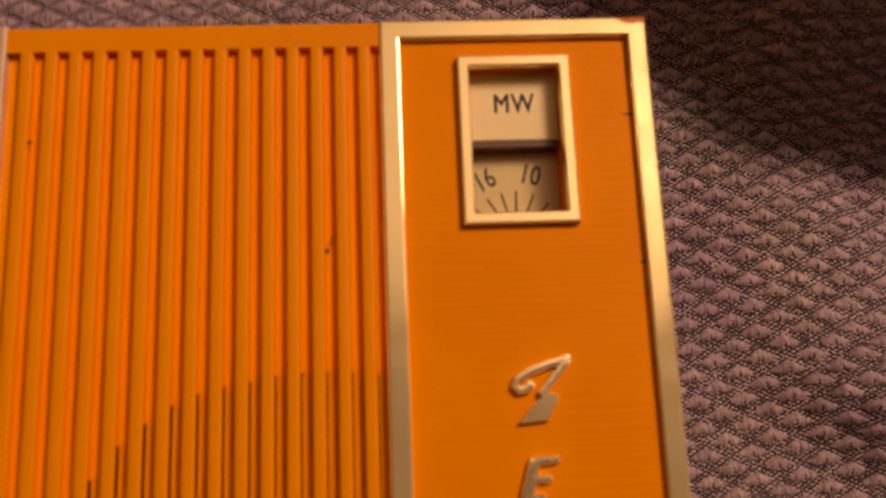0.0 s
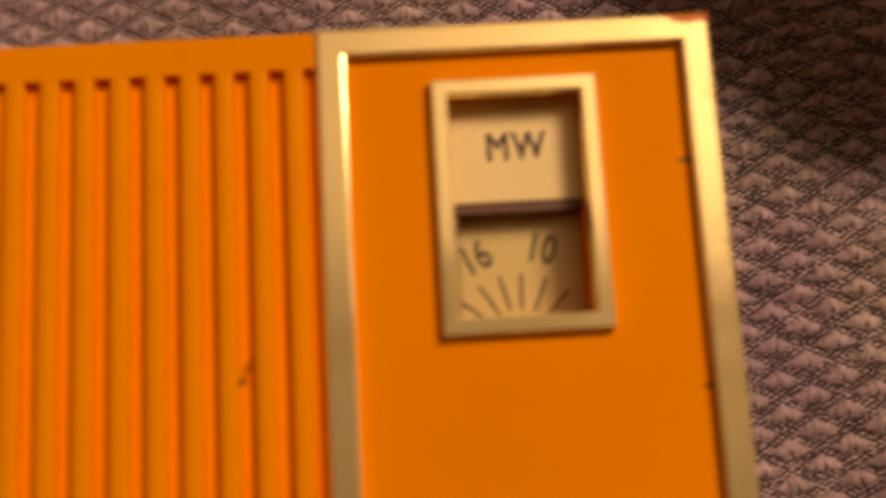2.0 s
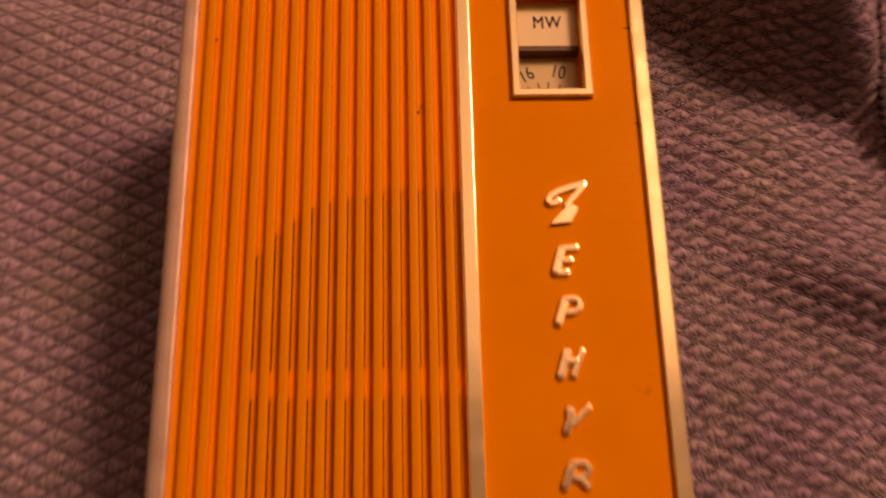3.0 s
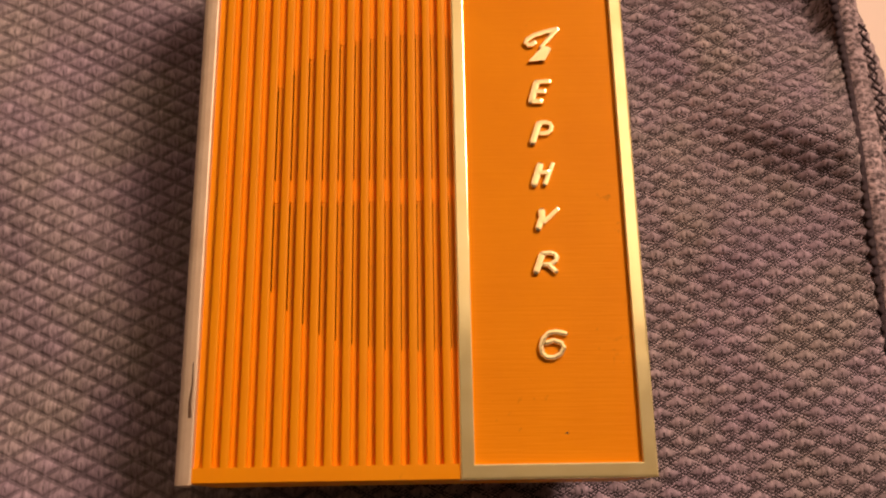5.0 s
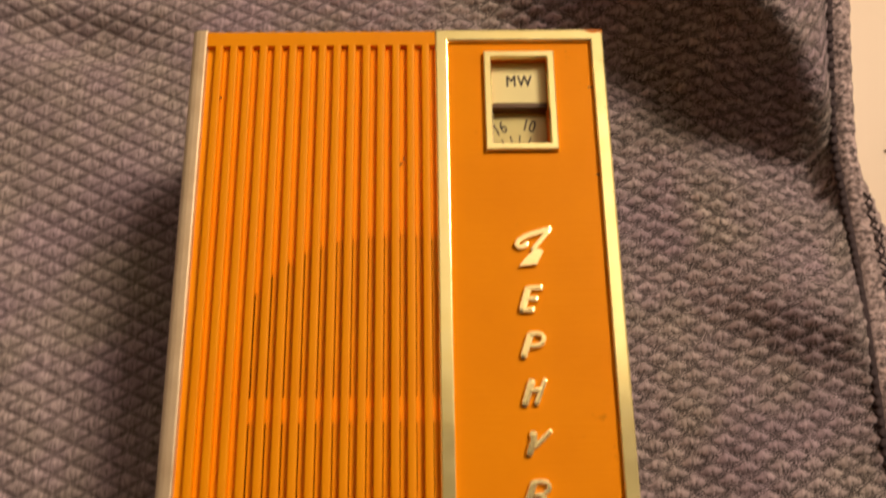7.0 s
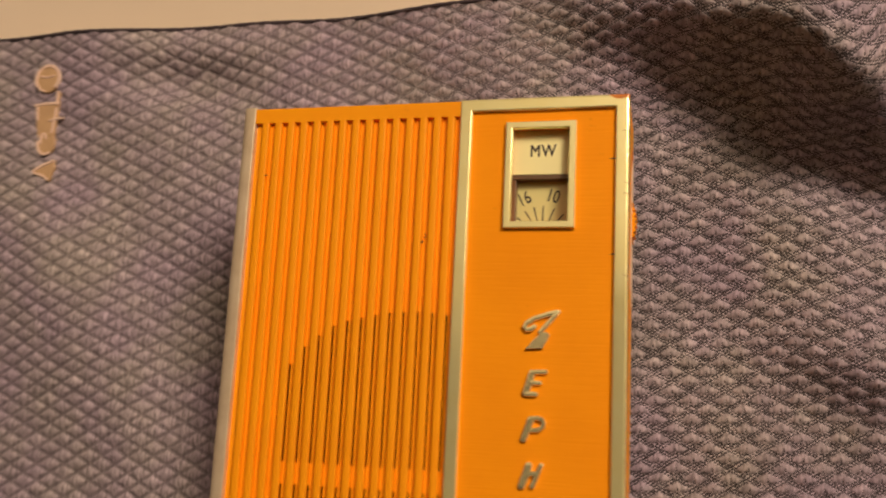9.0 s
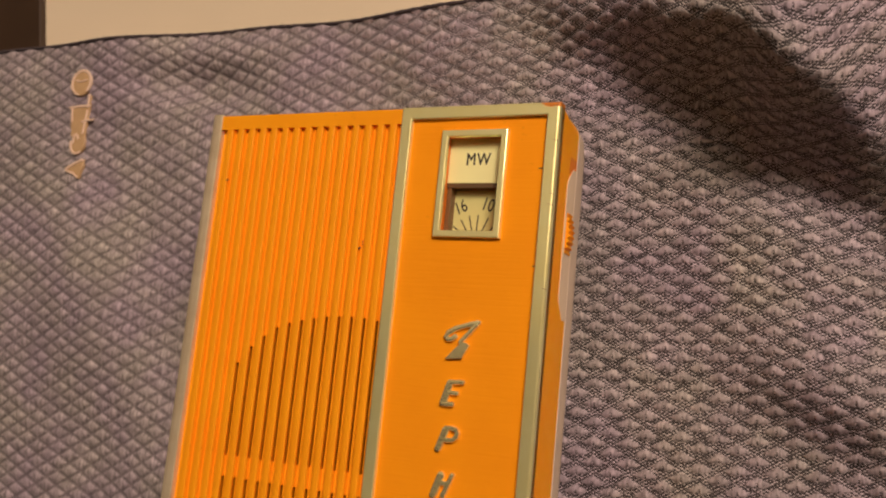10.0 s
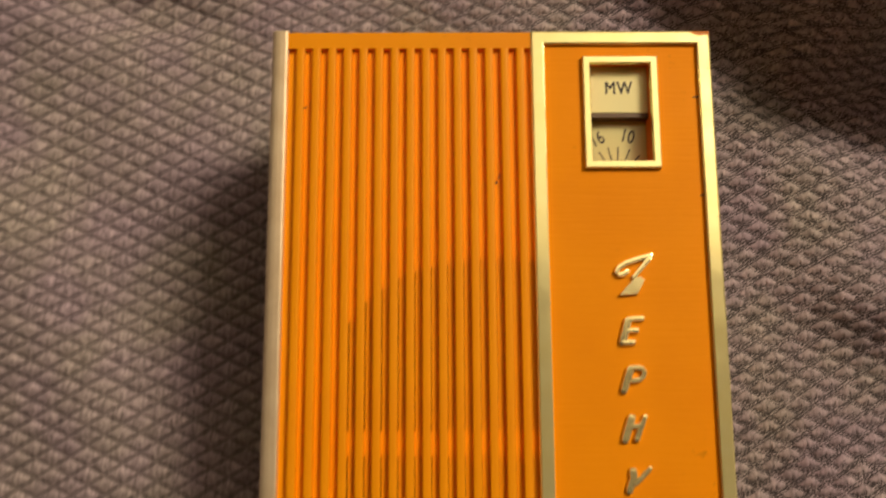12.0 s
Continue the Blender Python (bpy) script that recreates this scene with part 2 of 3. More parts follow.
def rect_ring(bm, rect, profile, closed=True):
    """Sweeps a profile of (inset, height) round a rectangle x0, x1, y0, y1, all in millimetres."""
    x0, x1, y0, y1 = rect
    loops = []
    for inset, z in profile:
        corners = ((x0 + inset, y0 + inset), (x1 - inset, y0 + inset), (x1 - inset, y1 - inset), (x0 + inset, y1 - inset))
        loops.append([bm.verts.new((x * MM, y * MM, z * MM)) for x, y in corners])
    last = len(loops) if closed else len(loops) - 1
    for a in range(last):
        p, q = loops[a], loops[(a + 1) % len(loops)]
        for b in range(4):
            bm.faces.new((p[b], p[(b + 1) % 4], q[(b + 1) % 4], q[b]))
    return loops


def round_ring(bm, rect, profile, closed=True, steps=5):
    """As rect_ring, with corners of a radius of their own on each loop: profile of (inset, height, radius)."""
    x0, x1, y0, y1 = rect
    loops = []
    for inset, z, r in profile:
        loop = []
        for cx, cy, a0 in ((x1 - inset - r, y0 + inset + r, -90), (x1 - inset - r, y1 - inset - r, 0), (x0 + inset + r, y1 - inset - r, 90), (x0 + inset + r, y0 + inset + r, 180)):
            for i in range(steps + 1):
                a = math.radians(a0 + 90 * i / steps)
                loop.append(bm.verts.new(((cx + r * math.cos(a)) * MM, (cy + r * math.sin(a)) * MM, z * MM)))
        loops.append(loop)
    n = len(loops[0])
    for a in range(len(loops) if closed else len(loops) - 1):
        p, q = loops[a], loops[(a + 1) % len(loops)]
        for b in range(n):
            bm.faces.new((p[b], p[(b + 1) % n], q[(b + 1) % n], q[b]))
    return loops


def outline_prism(bm, points, z0, z1, taper=0.0):
    """A solid with the given outline, its top drawn in by taper (all mm)."""
    cx = sum(p[0] for p in points) / len(points)
    cy = sum(p[1] for p in points) / len(points)
    low = [bm.verts.new((x * MM, y * MM, z0 * MM)) for x, y in points]
    mid = [bm.verts.new((x * MM, y * MM, (z1 - taper) * MM)) for x, y in points]
    top = []
    for x, y in points:
        d = math.hypot(x - cx, y - cy) or 1
        k = max(0.0, 1 - taper / d)
        top.append(bm.verts.new(((cx + (x - cx) * k) * MM, (cy + (y - cy) * k) * MM, z1 * MM)))
    n = len(points)
    for a, b in ((low, mid), (mid, top)):
        for i in range(n):
            bm.faces.new((a[i], a[(i + 1) % n], b[(i + 1) % n], b[i]))
    bm.faces.new(top)
    bm.faces.new(list(reversed(low)))


def stroke(bm, points, w0, w1, z0, z1):
    """A rounded raised bar that follows points, from width w0 to w1, with a crowned top (mm)."""
    pts = [Vector((x, y)) for x, y in points]
    n = len(pts)
    section = ((-0.52, 0.0), (-0.50, 0.72), (-0.40, 0.97), (0.0, 1.0), (0.40, 0.97), (0.50, 0.72), (0.52, 0.0))
    rows = []
    for i, p in enumerate(pts):
        d = (pts[min(i + 1, n - 1)] - pts[max(i - 1, 0)]).normalized()
        side = Vector((-d.y, d.x))
        w = w0 + (w1 - w0) * i / (n - 1)
        spots = [(p, w, 1.0)]
        if i == 0:
            spots = [(p - d * w * 0.42, w * 0.5, 0.75), (p - d * w * 0.22, w * 0.86, 0.96), (p, w, 1.0)]
        elif i == n - 1:
            spots = [(p, w, 1.0), (p + d * w * 0.22, w * 0.86, 0.96), (p + d * w * 0.42, w * 0.5, 0.75)]
        for at, wide, high in spots:
            rows.append([bm.verts.new(((at.x + side.x * a * wide) * MM, (at.y + side.y * a * wide) * MM, (z0 + (z1 - z0) * b * high) * MM)) for a, b in section])
    for r, s in zip(rows, rows[1:]):
        for k in range(len(section) - 1):
            bm.faces.new((r[k], r[k + 1], s[k + 1], s[k]))
    bm.faces.new(rows[0])
    bm.faces.new(list(reversed(rows[-1])))


def arc(cx, cy, rx, ry, a0, a1, steps=12, lean=0.0):
    """Points on an oval arc in degrees, slanted to the right by lean per unit of height."""
    out = []
    for i in range(steps + 1):
        a = math.radians(a0 + (a1 - a0) * i / steps)
        x, y = rx * math.cos(a), ry * math.sin(a)
        out.append((cx + x + lean * y, cy + y))
    return out


def printed(name, text, size, x, y, z, turn, material, parent, label="", slant=0.0, fat=0.0, wide=1.0, gap=1.0):
    """Flat printed characters, as a mesh 0.05 mm thick, centred on x, y (mm)."""
    cu = bpy.data.curves.new(name, "FONT")
    cu.body, cu.size, cu.align_x, cu.align_y = text, size * MM, "CENTER", "CENTER"
    cu.shear, cu.extrude, cu.bevel_depth, cu.bevel_resolution = slant, 0.005 * MM, fat * MM, 0
    cu.resolution_u = 3
    cu.space_character = gap
    tmp = new(name, cu)
    bpy.context.view_layer.update()
    me = bpy.data.meshes.new_from_object(tmp.evaluated_get(bpy.context.evaluated_depsgraph_get()))
    bpy.data.objects.remove(tmp)
    me.materials.clear()
    me.materials.append(material)
    ob = new(name, me)
    ob.matrix_world = pose(x * MM, y * MM, z * MM, 0, 0, turn) @ Matrix.Diagonal((wide, 1, 0.2, 1))
    ob.parent = parent
    if label:
        tagged(ob, label)
    return ob


# ---- the room round the table: unseen, added to close it ----
def slab(name, x0, x1, y0, y1, z0, z1, material, label, category):
    bm = bmesh.new()
    block(bm, x0 * 1000, x1 * 1000, y0 * 1000, y1 * 1000, z0 * 1000, z1 * 1000)
    return tagged(new(name, mesh_of(name, bm, material)), label, category, kind="structure")


TABLE_Z = -0.004
slab("floor", -2.2, 2.2, -1.8, 3.0, -0.83, -0.76, M_FLOOR, "plain brown carpeted floor under the table", "floor")
slab("ceiling", -2.2, 2.2, 0.285, 3.0, 1.50, 1.68, M_CEILING, "plain pale ceiling lit by the pendant bulb", "ceiling")
# made-up ceiling parts: dark and tan only to shape reflections in the trim
slab("ceiling_tan_unseen", -2.2, -0.25, 0.15, 0.285, 1.50, 1.68, M_TAN_UNSEEN, "unseen tan ceiling part, added to tone reflections in the trim", "ceiling")
slab("ceiling_dark_unseen", -0.25, 2.2, -1.8, 0.285, 1.50, 1.68, M_DARK_UNSEEN, "unseen dark ceiling part, added to darken reflections in the trim", "ceiling")
slab("ceiling_dark_unseen_side", -2.2, -0.25, -1.8, 0.15, 1.50, 1.68, M_DARK_UNSEEN, "unseen dark ceiling part, added to darken reflections in the trim", "ceiling")
# walls are out of view, kept dark to hold down bounced light
slab("wall_north", -2.3, 2.3, 3.0, 3.1, -0.83, 1.68, M_WALL, "plain brown painted wall", "wall")
slab("wall_south", -2.3, 2.3, -1.9, -1.8, -0.83, 1.68, M_DARK_UNSEEN, "plain dark wall out of view, added to hold light down", "wall")
slab("wall_east", 2.2, 2.3, -1.8, 3.0, -0.83, 1.68, M_WALL, "plain brown painted wall", "wall")
slab("wall_west", -2.3, -2.2, -1.8, 3.0, -0.83, 1.68, M_WALL, "plain brown painted wall", "wall")


# ---- table, board and cloth ----
def build_table():
    table = thing("table", "cream laminate table under the cloth", "table", at=(0, 0, 0))
    bm = bmesh.new()
    block(bm, -420, 520, -330, 430, TABLE_Z * 1000 - 26, TABLE_Z * 1000, 2.0)
    part("tabletop", bm, M_TABLE, table)
    for x in (-380, 480):
        for y in (-290, 390):
            bm = bmesh.new()
            block(bm, x - 22, x + 22, y - 22, y + 22, -760, TABLE_Z * 1000 - 26, 2.0)
            part("leg", bm, M_TABLE, table)


def cloth_height(x, y):
    """Lie of the cloth in mm over the table, for arrays of x and y in mm."""
    def smooth(a, b, v):
        k = np.clip((v - a) / (b - a), 0, 1)
        return k * k * (3 - 2 * k)

    x, y = np.asarray(x, float), np.asarray(y, float)
    h = np.zeros_like(x)
    h += 5.0 * smooth(-55, -95, x) * smooth(-40, 40, y)
    # a steep fold that rises towards the far corner
    along = (x - 55) * 0.89 - (y - 51) * 0.456
    across = x * 0.456 + y * 0.89 + 1.6 * np.sin(along * 0.10) + 0.8 * np.sin(along * 0.31 + 1.0)
    h += (28.0 - 20.0 * smooth(60, 84, x)) * smooth(72.5, 86.0, across) ** 1.5 * smooth(-64, 14, along)
    h += (0.28 - 0.16 * smooth(58, 82, x)) * np.clip(across - 84, 0, 34) * smooth(-64, 14, along)
    h -= 2.5 * np.exp(-((across - 72) / 5.0) ** 2) * smooth(-45, -5, along)
    # creases that run across the fold towards the hem
    crease = 0.89 * y - 0.45 * x
    h += 0.45 * np.sin(crease * 0.62 + 0.6) * smooth(58, 72, x) * np.exp(-((across - 80) / 14.0) ** 2)
    # soft wrinkles beside the radio
    wr = (x - 70) * 0.33 + (y - 13.5) * 0.94
    h += 5.2 * np.exp(-(wr / np.where(wr < 0, 6.0, 9.0)) ** 2) * smooth(46, 72, x)
    wr = (x - 60) * 0.55 + (y + 22) * 0.83
    h -= 1.1 * np.exp(-(wr / 5.0) ** 2) * smooth(40, 58, x)
    h -= 3.4 * np.exp(-(((x + 67 + (y - 73) * 0.8) / 15.0) ** 2 + ((y - 71) / 5.0) ** 2))
    h += 1.6 * np.exp(-(((x + 62) / 16.0) ** 2 + ((y - 79) / 4.0) ** 2))
    h += 1.05 * np.sin(x * 0.071 + 1.3) * np.sin(y * 0.083 + 0.4) + 0.5 * np.sin(x * 0.16 + y * 0.11)
    under = smooth(44, 34, np.abs(x)) * smooth(64, 54, np.abs(y - 1.5))
    h = h * (1 - under)
    return np.maximum(h, -2.4)


def hem_rise(y):
    """Height of the cloth along the hem, evened out by the stiff seam."""
    y = np.asarray(y, float)
    return sum(cloth_height(np.full_like(y, 82.0), y + d) for d in range(-18, 19, 4)) / 10


def hem_line(y):
    y = np.asarray(y, float)
    return 82.8 + 0.3 * np.sin(y * 0.09) + 0.13 * np.clip(y - 45, 0, 60) - 0.5 * hem_rise(y)


def cloth_edge(y):
    return hem_line(y) + 4.3 + np.clip((54 - y) * 0.16, 0, 11.0)


def far_edge(x):
    """The far rim of the cloth."""
    return np.where(x < 20, 85.6 + 0.035 * x, 86.3 + 0.9 * (x - 20)) + 0.35 * np.sin(x * 0.09)


def build_cloth():
    step = 0.46
    xs = np.arange(-190.0, 82.8, step)
    ys = np.linspace(0, 1, 500)
    nx, ny = len(xs), len(ys)
    gx = np.repeat(xs[:, None], ny, 1)
    top = far_edge(xs)[:, None]
    gy = -125.0 + (top + 125.0) * ys[None, :]
    gx = gx + (gx > 60) * (hem_line(gy) - 82.8) * np.clip((gx - 60) / 22.8, 0, 1)
    h = cloth_height(gx, gy)
    near = np.clip((gx - hem_line(gy) + 4.5) / 4.5, 0, 1) ** 2
    h = h + (hem_rise(gy) - h) * near
    # padded diamonds
    c, s = math.cos(LATTICE[2]), math.sin(LATTICE[2])
    # distance along the cloth, so that the weave keeps its size on the folds
    run = np.sqrt(np.diff(gy, axis=1) ** 2 + np.diff(h, axis=1) ** 2)
    sy = np.concatenate([gy[:, :1], gy[:, :1] + np.cumsum(run, axis=1)], 1)
    zero = np.argmin(np.abs(gy), axis=1)
    sy = sy - (sy - gy)[np.arange(nx), zero][:, None]
    u = (gx * c + sy * s) / LATTICE[0]
    v = (sy * c - gx * s) / LATTICE[1]
    fp, fq = (u + v) % 1.0, (u - v) % 1.0
    far = np.maximum(np.abs(fp - 0.5), np.abs(fq - 0.5))
    wide = np.clip((gx + 45) / 70.0, 0, 1)
    pad = np.clip((0.5 - 0.11 * wide - far) / (0.30 - 0.08 * wide), 0, 1)
    pad = pad * pad * (3 - 2 * pad) * (1 - wide * np.clip((-0.12 - (fp - fq)) / 0.3, 0, 1))
    tilt = 0.75 + 0.25 * (fp - fq)
    rng = np.random.RandomState(4)
    z = h + (0.62 + 0.22 * wide) * pad * tilt + 0.03 * rng.standard_normal(h.shape)
    z -= 0.9 * np.clip(1 - np.abs(gx - hem_line(gy)) / 1.2, 0, 1)
    co = np.stack([gx, gy, z], -1).reshape(-1, 3) * MM
    idx = np.arange(nx * ny).reshape(nx, ny)
    quads = np.stack([idx[:-1, :-1], idx[1:, :-1], idx[1:, 1:], idx[:-1, 1:]], -1).reshape(-1, 4)
    # turned-down rim, so that the cloth has thickness
    rim = np.concatenate([idx[:, 0], idx[-1, 1:], idx[-2::-1, -1], idx[0, -2:0:-1]])
    low = co[rim].copy()
    low[:, 2] = TABLE_Z + 0.0003
    base = len(co)
    co = np.concatenate([co, low])
    k = np.arange(len(rim))
    n2 = (k + 1) % len(rim)
    skirt = np.stack([rim, base + k, base + n2, rim[n2]], -1)
    quads = np.concatenate([quads, skirt])
    me = bpy.data.meshes.new("cloth")
    me.vertices.add(len(co))
    me.vertices.foreach_set("co", co.ravel())
    me.loops.add(quads.size)
    me.loops.foreach_set("vertex_index", quads.ravel())
    me.polygons.add(len(quads))
    me.polygons.foreach_set("loop_start", np.arange(0, quads.size, 4))
    me.update(calc_edges=True)
    flat = np.stack([gx, sy], -1).reshape(-1, 2) * MM
    flat = np.concatenate([flat, flat[rim]])
    me.uv_layers.new(name="weave").data.foreach_set("uv", flat[quads.ravel()].ravel())
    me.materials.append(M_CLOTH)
    me.shade_smooth()
    cloth = thing("cloth", "taupe woven cloth with padded diamond pattern, rumpled on a table", "cloth")
    weave = new("weave", me)
    weave.parent = cloth
    # hem band along one side: a narrow knitted band, and a flap that spreads from it
    def lie(a, y):
        return float(cloth_height(np.array([a]), np.array([y]))[0])

    def strip(name, rows, label):
        bm = bmesh.new()
        lines = [[bm.verts.new((x * MM, y * MM, z * MM)) for x, y, z in row] for row in rows]
        for r, t in zip(lines, lines[1:]):
            for k in range(len(r) - 1):
                bm.faces.new((r[k], r[k + 1], t[k + 1], t[k]))
        part(name, bm, M_HEM, cloth, label, smooth=True)

    band, flap = [], []
    for y in np.arange(-125, 96.1, 0.3):
        y = float(y)
        a, b = float(hem_line(y)) + 0.3, float(cloth_edge(y))
        z0 = float(hem_rise(y))
        row = [(a - 1.0, y, z0 - 1.5)]
        rung = 0.34 * abs(math.sin(math.pi * (y + 0.25 * math.sin(y * 0.7)) / 1.9)) ** 0.7
        for k in range(13):
            f = k / 12
            arch = math.sin(math.pi * min(1, f * 1.02)) ** 0.5 if f < 1 else 0
            wave = 0.13 * math.cos(6 * math.pi * f)
            row.append((a + 4.1 * f + 0.12 * math.sin(y * 1.7) * f, y, z0 * (1 - 0.05 * f) + (0.75 + rung) * arch + wave * arch - 0.4 * f))
        row.append((a + 4.15, y, TABLE_Z * 1000 + 0.2))
        band.append(row)
        c = a + 3.6
        row = [(c, y, z0 * 0.95 - 0.2)]
        for k in range(1, 8):
            f = k / 7
            row.append((c + (b - c) * f + 0.10 * math.sin(y * 2.3), y, z0 * (0.95 - 0.45 * f) * (1 - f) - 1.6 * f + 0.35 * math.sin(math.pi * f) + 0.12 * math.sin(y * 2.1 + k)))
        row.append((b, y, TABLE_Z * 1000 + 0.2))
        flap.append(row)
    strip("hem", band, "knitted taupe hem band")
    strip("hem_flap", [r for r in flap if r[0][1] < 55.5], "frayed taupe flap beside the hem")
    # chain of dark stitches on the hem
    bm = bmesh.new()
    rnd = random.Random(7)
    y = -60.0
    while y < 37:
        a = float(hem_line(y))
        x = a + 4.2 + min(3.0, max(0.0, (37 - y) * 0.05)) + rnd.uniform(-0.3, 0.3)
        z = float(hem_rise(y)) * 0.9 + 0.35
        w, tall = rnd.uniform(0.6, 0.95), rnd.uniform(0.9, 1.3)
        stroke(bm, [(x - w, y + tall), (x - 0.1, y + 0.3), (x + w, y - tall * 0.7)], 0.38, 0.26, z, z + 0.42)
        stroke(bm, [(x + w * 0.8, y + tall * 0.8), (x + 0.2, y), (x - w * 0.9, y - tall)], 0.3, 0.36, z, z + 0.3)
        if rnd.random() < 0.5:
            stroke(bm, arc(x + 0.2, y + 0.9, 0.6, 0.7, 40, 300, 8, -0.25), 0.3, 0.26, z, z + 0.36)
        y += rnd.uniform(1.8, 2.5)
    # dark beads along the seam draw the shadow line of its groove
    y = -60.0
    while y < 90:
        a = float(hem_line(y))
        z0 = float(hem_rise(y))
        bead = rnd.uniform(1.25, 1.7)
        stroke(bm, [(a - 0.1, y - 0.85), (a + 0.32, y - 0.2), (a + 0.28, y + 0.3), (a - 0.15, y + 0.9)], bead, bead * 0.8, z0 - 0.7, z0 + 0.22)
        y += 1.7
    tagged(part("stitching", bm, M_STITCH, cloth, "dark chain stitching, with painted shadow along the seam", smooth=True), kind="stuff")
    # rolled rim along the far side
    bm = bmesh.new()
    rings = []
    for x in np.arange(-190.0, 82.0, 1.0):
        y = float(far_edge(x)) - 0.1
        z = lie(float(x), y) + 0.25 + 0.08 * math.sin(x * 2.1)
        rings.append([bm.verts.new((x * MM, (y + 0.42 * math.cos(a)) * MM, (z + 0.42 * math.sin(a)) * MM)) for a in (math.pi * k / 4 for k in range(8))])
    for r, q in zip(rings, rings[1:]):
        for k in range(8):
            bm.faces.new((r[k], r[(k + 1) % 8], q[(k + 1) % 8], q[k]))
    part("far_rim", bm, M_STITCH, cloth, "dark rolled rim of the cloth", smooth=True)
    # rubbery print of pale shapes, one above the other
    def at(x, y):
        return float(cloth_height(np.array([x]), np.array([y]))[0]) + 0.6

    def mark(fill, rims):
        cx, cy = (sum(p[i] for p in fill) / len(fill) for i in (0, 1))
        z = at(cx, cy)
        bm = bmesh.new()
        outline_prism(bm, fill, z - 0.5, z + 0.2, 0.15)
        ob = part("print_mark", bm, M_PRINT_FILL, cloth, "tan rubbery print")
        for pts, w in rims:
            bm = bmesh.new()
            stroke(bm, pts, w, w * 0.9, z - 0.1, z + 0.42)
            part("rim", bm, M_PRINT, ob, "pale pink raised rim")

    mark(arc(-95.9, 71.7, 3.0, 3.2, 0, 345, 23), [
        (arc(-95.9, 71.8, 2.9, 3.0, -40, 215, 18), 0.75),
        ([(-98.2, 70.2), (-97.4, 69.2), (-96.2, 68.8)], 0.5),
        ([(-97.6, 72.4), (-96.0, 72.0), (-94.2, 72.4)], 0.45),
    ])
    mark([(-93.5, 68.9), (-92.6, 68.8), (-92.5, 66.0), (-93.4, 66.0)], [([(-93.0, 68.7), (-92.9, 67.3), (-93.0, 65.8)], 0.6)])
    mark([(-98.3, 66.0), (-92.7, 66.2), (-92.6, 63.0), (-93.0, 58.6), (-96.9, 58.4), (-97.8, 61.8)], [
        ([(-98.6, 65.8), (-95.6, 66.1), (-92.7, 66.1)], 0.7),
        ([(-97.9, 65.4), (-97.5, 62.4)], 0.55),
        ([(-94.2, 62.2), (-92.4, 62.5), (-91.0, 62.6)], 0.55),
        ([(-93.0, 64.9), (-93.2, 62.4), (-93.4, 59.4)], 0.5),
    ])
    mark(arc(-94.6, 57.0, 2.2, 2.6, 0, 330, 17), [
        (arc(-95.4, 57.6, 0.7, 1.6, 20, 200, 9), 0.6),
        (arc(-94.6, 57.0, 2.1, 2.5, 170, 300, 10), 0.65),
    ])
    mark([(-97.0, 50.4), (-96.4, 51.6), (-91.9, 53.2), (-91.6, 51.4), (-92.6, 48.4), (-93.6, 49.2)], [
        ([(-96.8, 50.7), (-94.4, 52.0), (-92.0, 52.9)], 0.65),
        ([(-96.6, 50.3), (-94.2, 49.6), (-92.9, 48.7)], 0.55),
    ])


def build_board():
    bm = bmesh.new()
    z = TABLE_Z * 1000
    outline_prism(bm, [(-330, 84.0), (-120.2, 84.0), (-161.0, 260), (-330, 260)], z, z + 2.0, 0.3)
    tagged(new("wooden_board", mesh_of("wooden_board", bm, M_DARKWOOD)), "dark brown wooden board lying flat on the table", "board")


def build_crumb():
    rnd = random.Random(3)
    bm = bmesh.new()
    bmesh.ops.create_icosphere(bm, subdivisions=2, radius=0.36 * MM)
    for v in bm.verts:
        v.co *= rnd.uniform(0.8, 1.2)
        v.co.x *= 1.6
        v.co.y *= 0.6
        v.co.z *= 0.6
    bmesh.ops.translate(bm, verts=bm.verts, vec=(94.6 * MM, 47.6 * MM, TABLE_Z + 0.22 * MM))
    tagged(new("crumb", mesh_of("crumb", bm, M_CRUMB)), "tiny brown crumb lying on the cream table", "crumb")


build_table()
build_crumb()
build_cloth()
build_board()


# ---- the pocket radio ----
X0, X1, Y0, Y1 = -32.5, 32.5, -50.1, 53.0
STRIP = (5.4, 32.5, -50.1, 53.0)
PITCH, FIRST = 2.35, -30.2
RIB_Z = FZ - 0.35
FLOOR_Z = FZ - 1.26
SLOT_Z = FZ - 1.34
PANEL_Z = FZ - 0.8


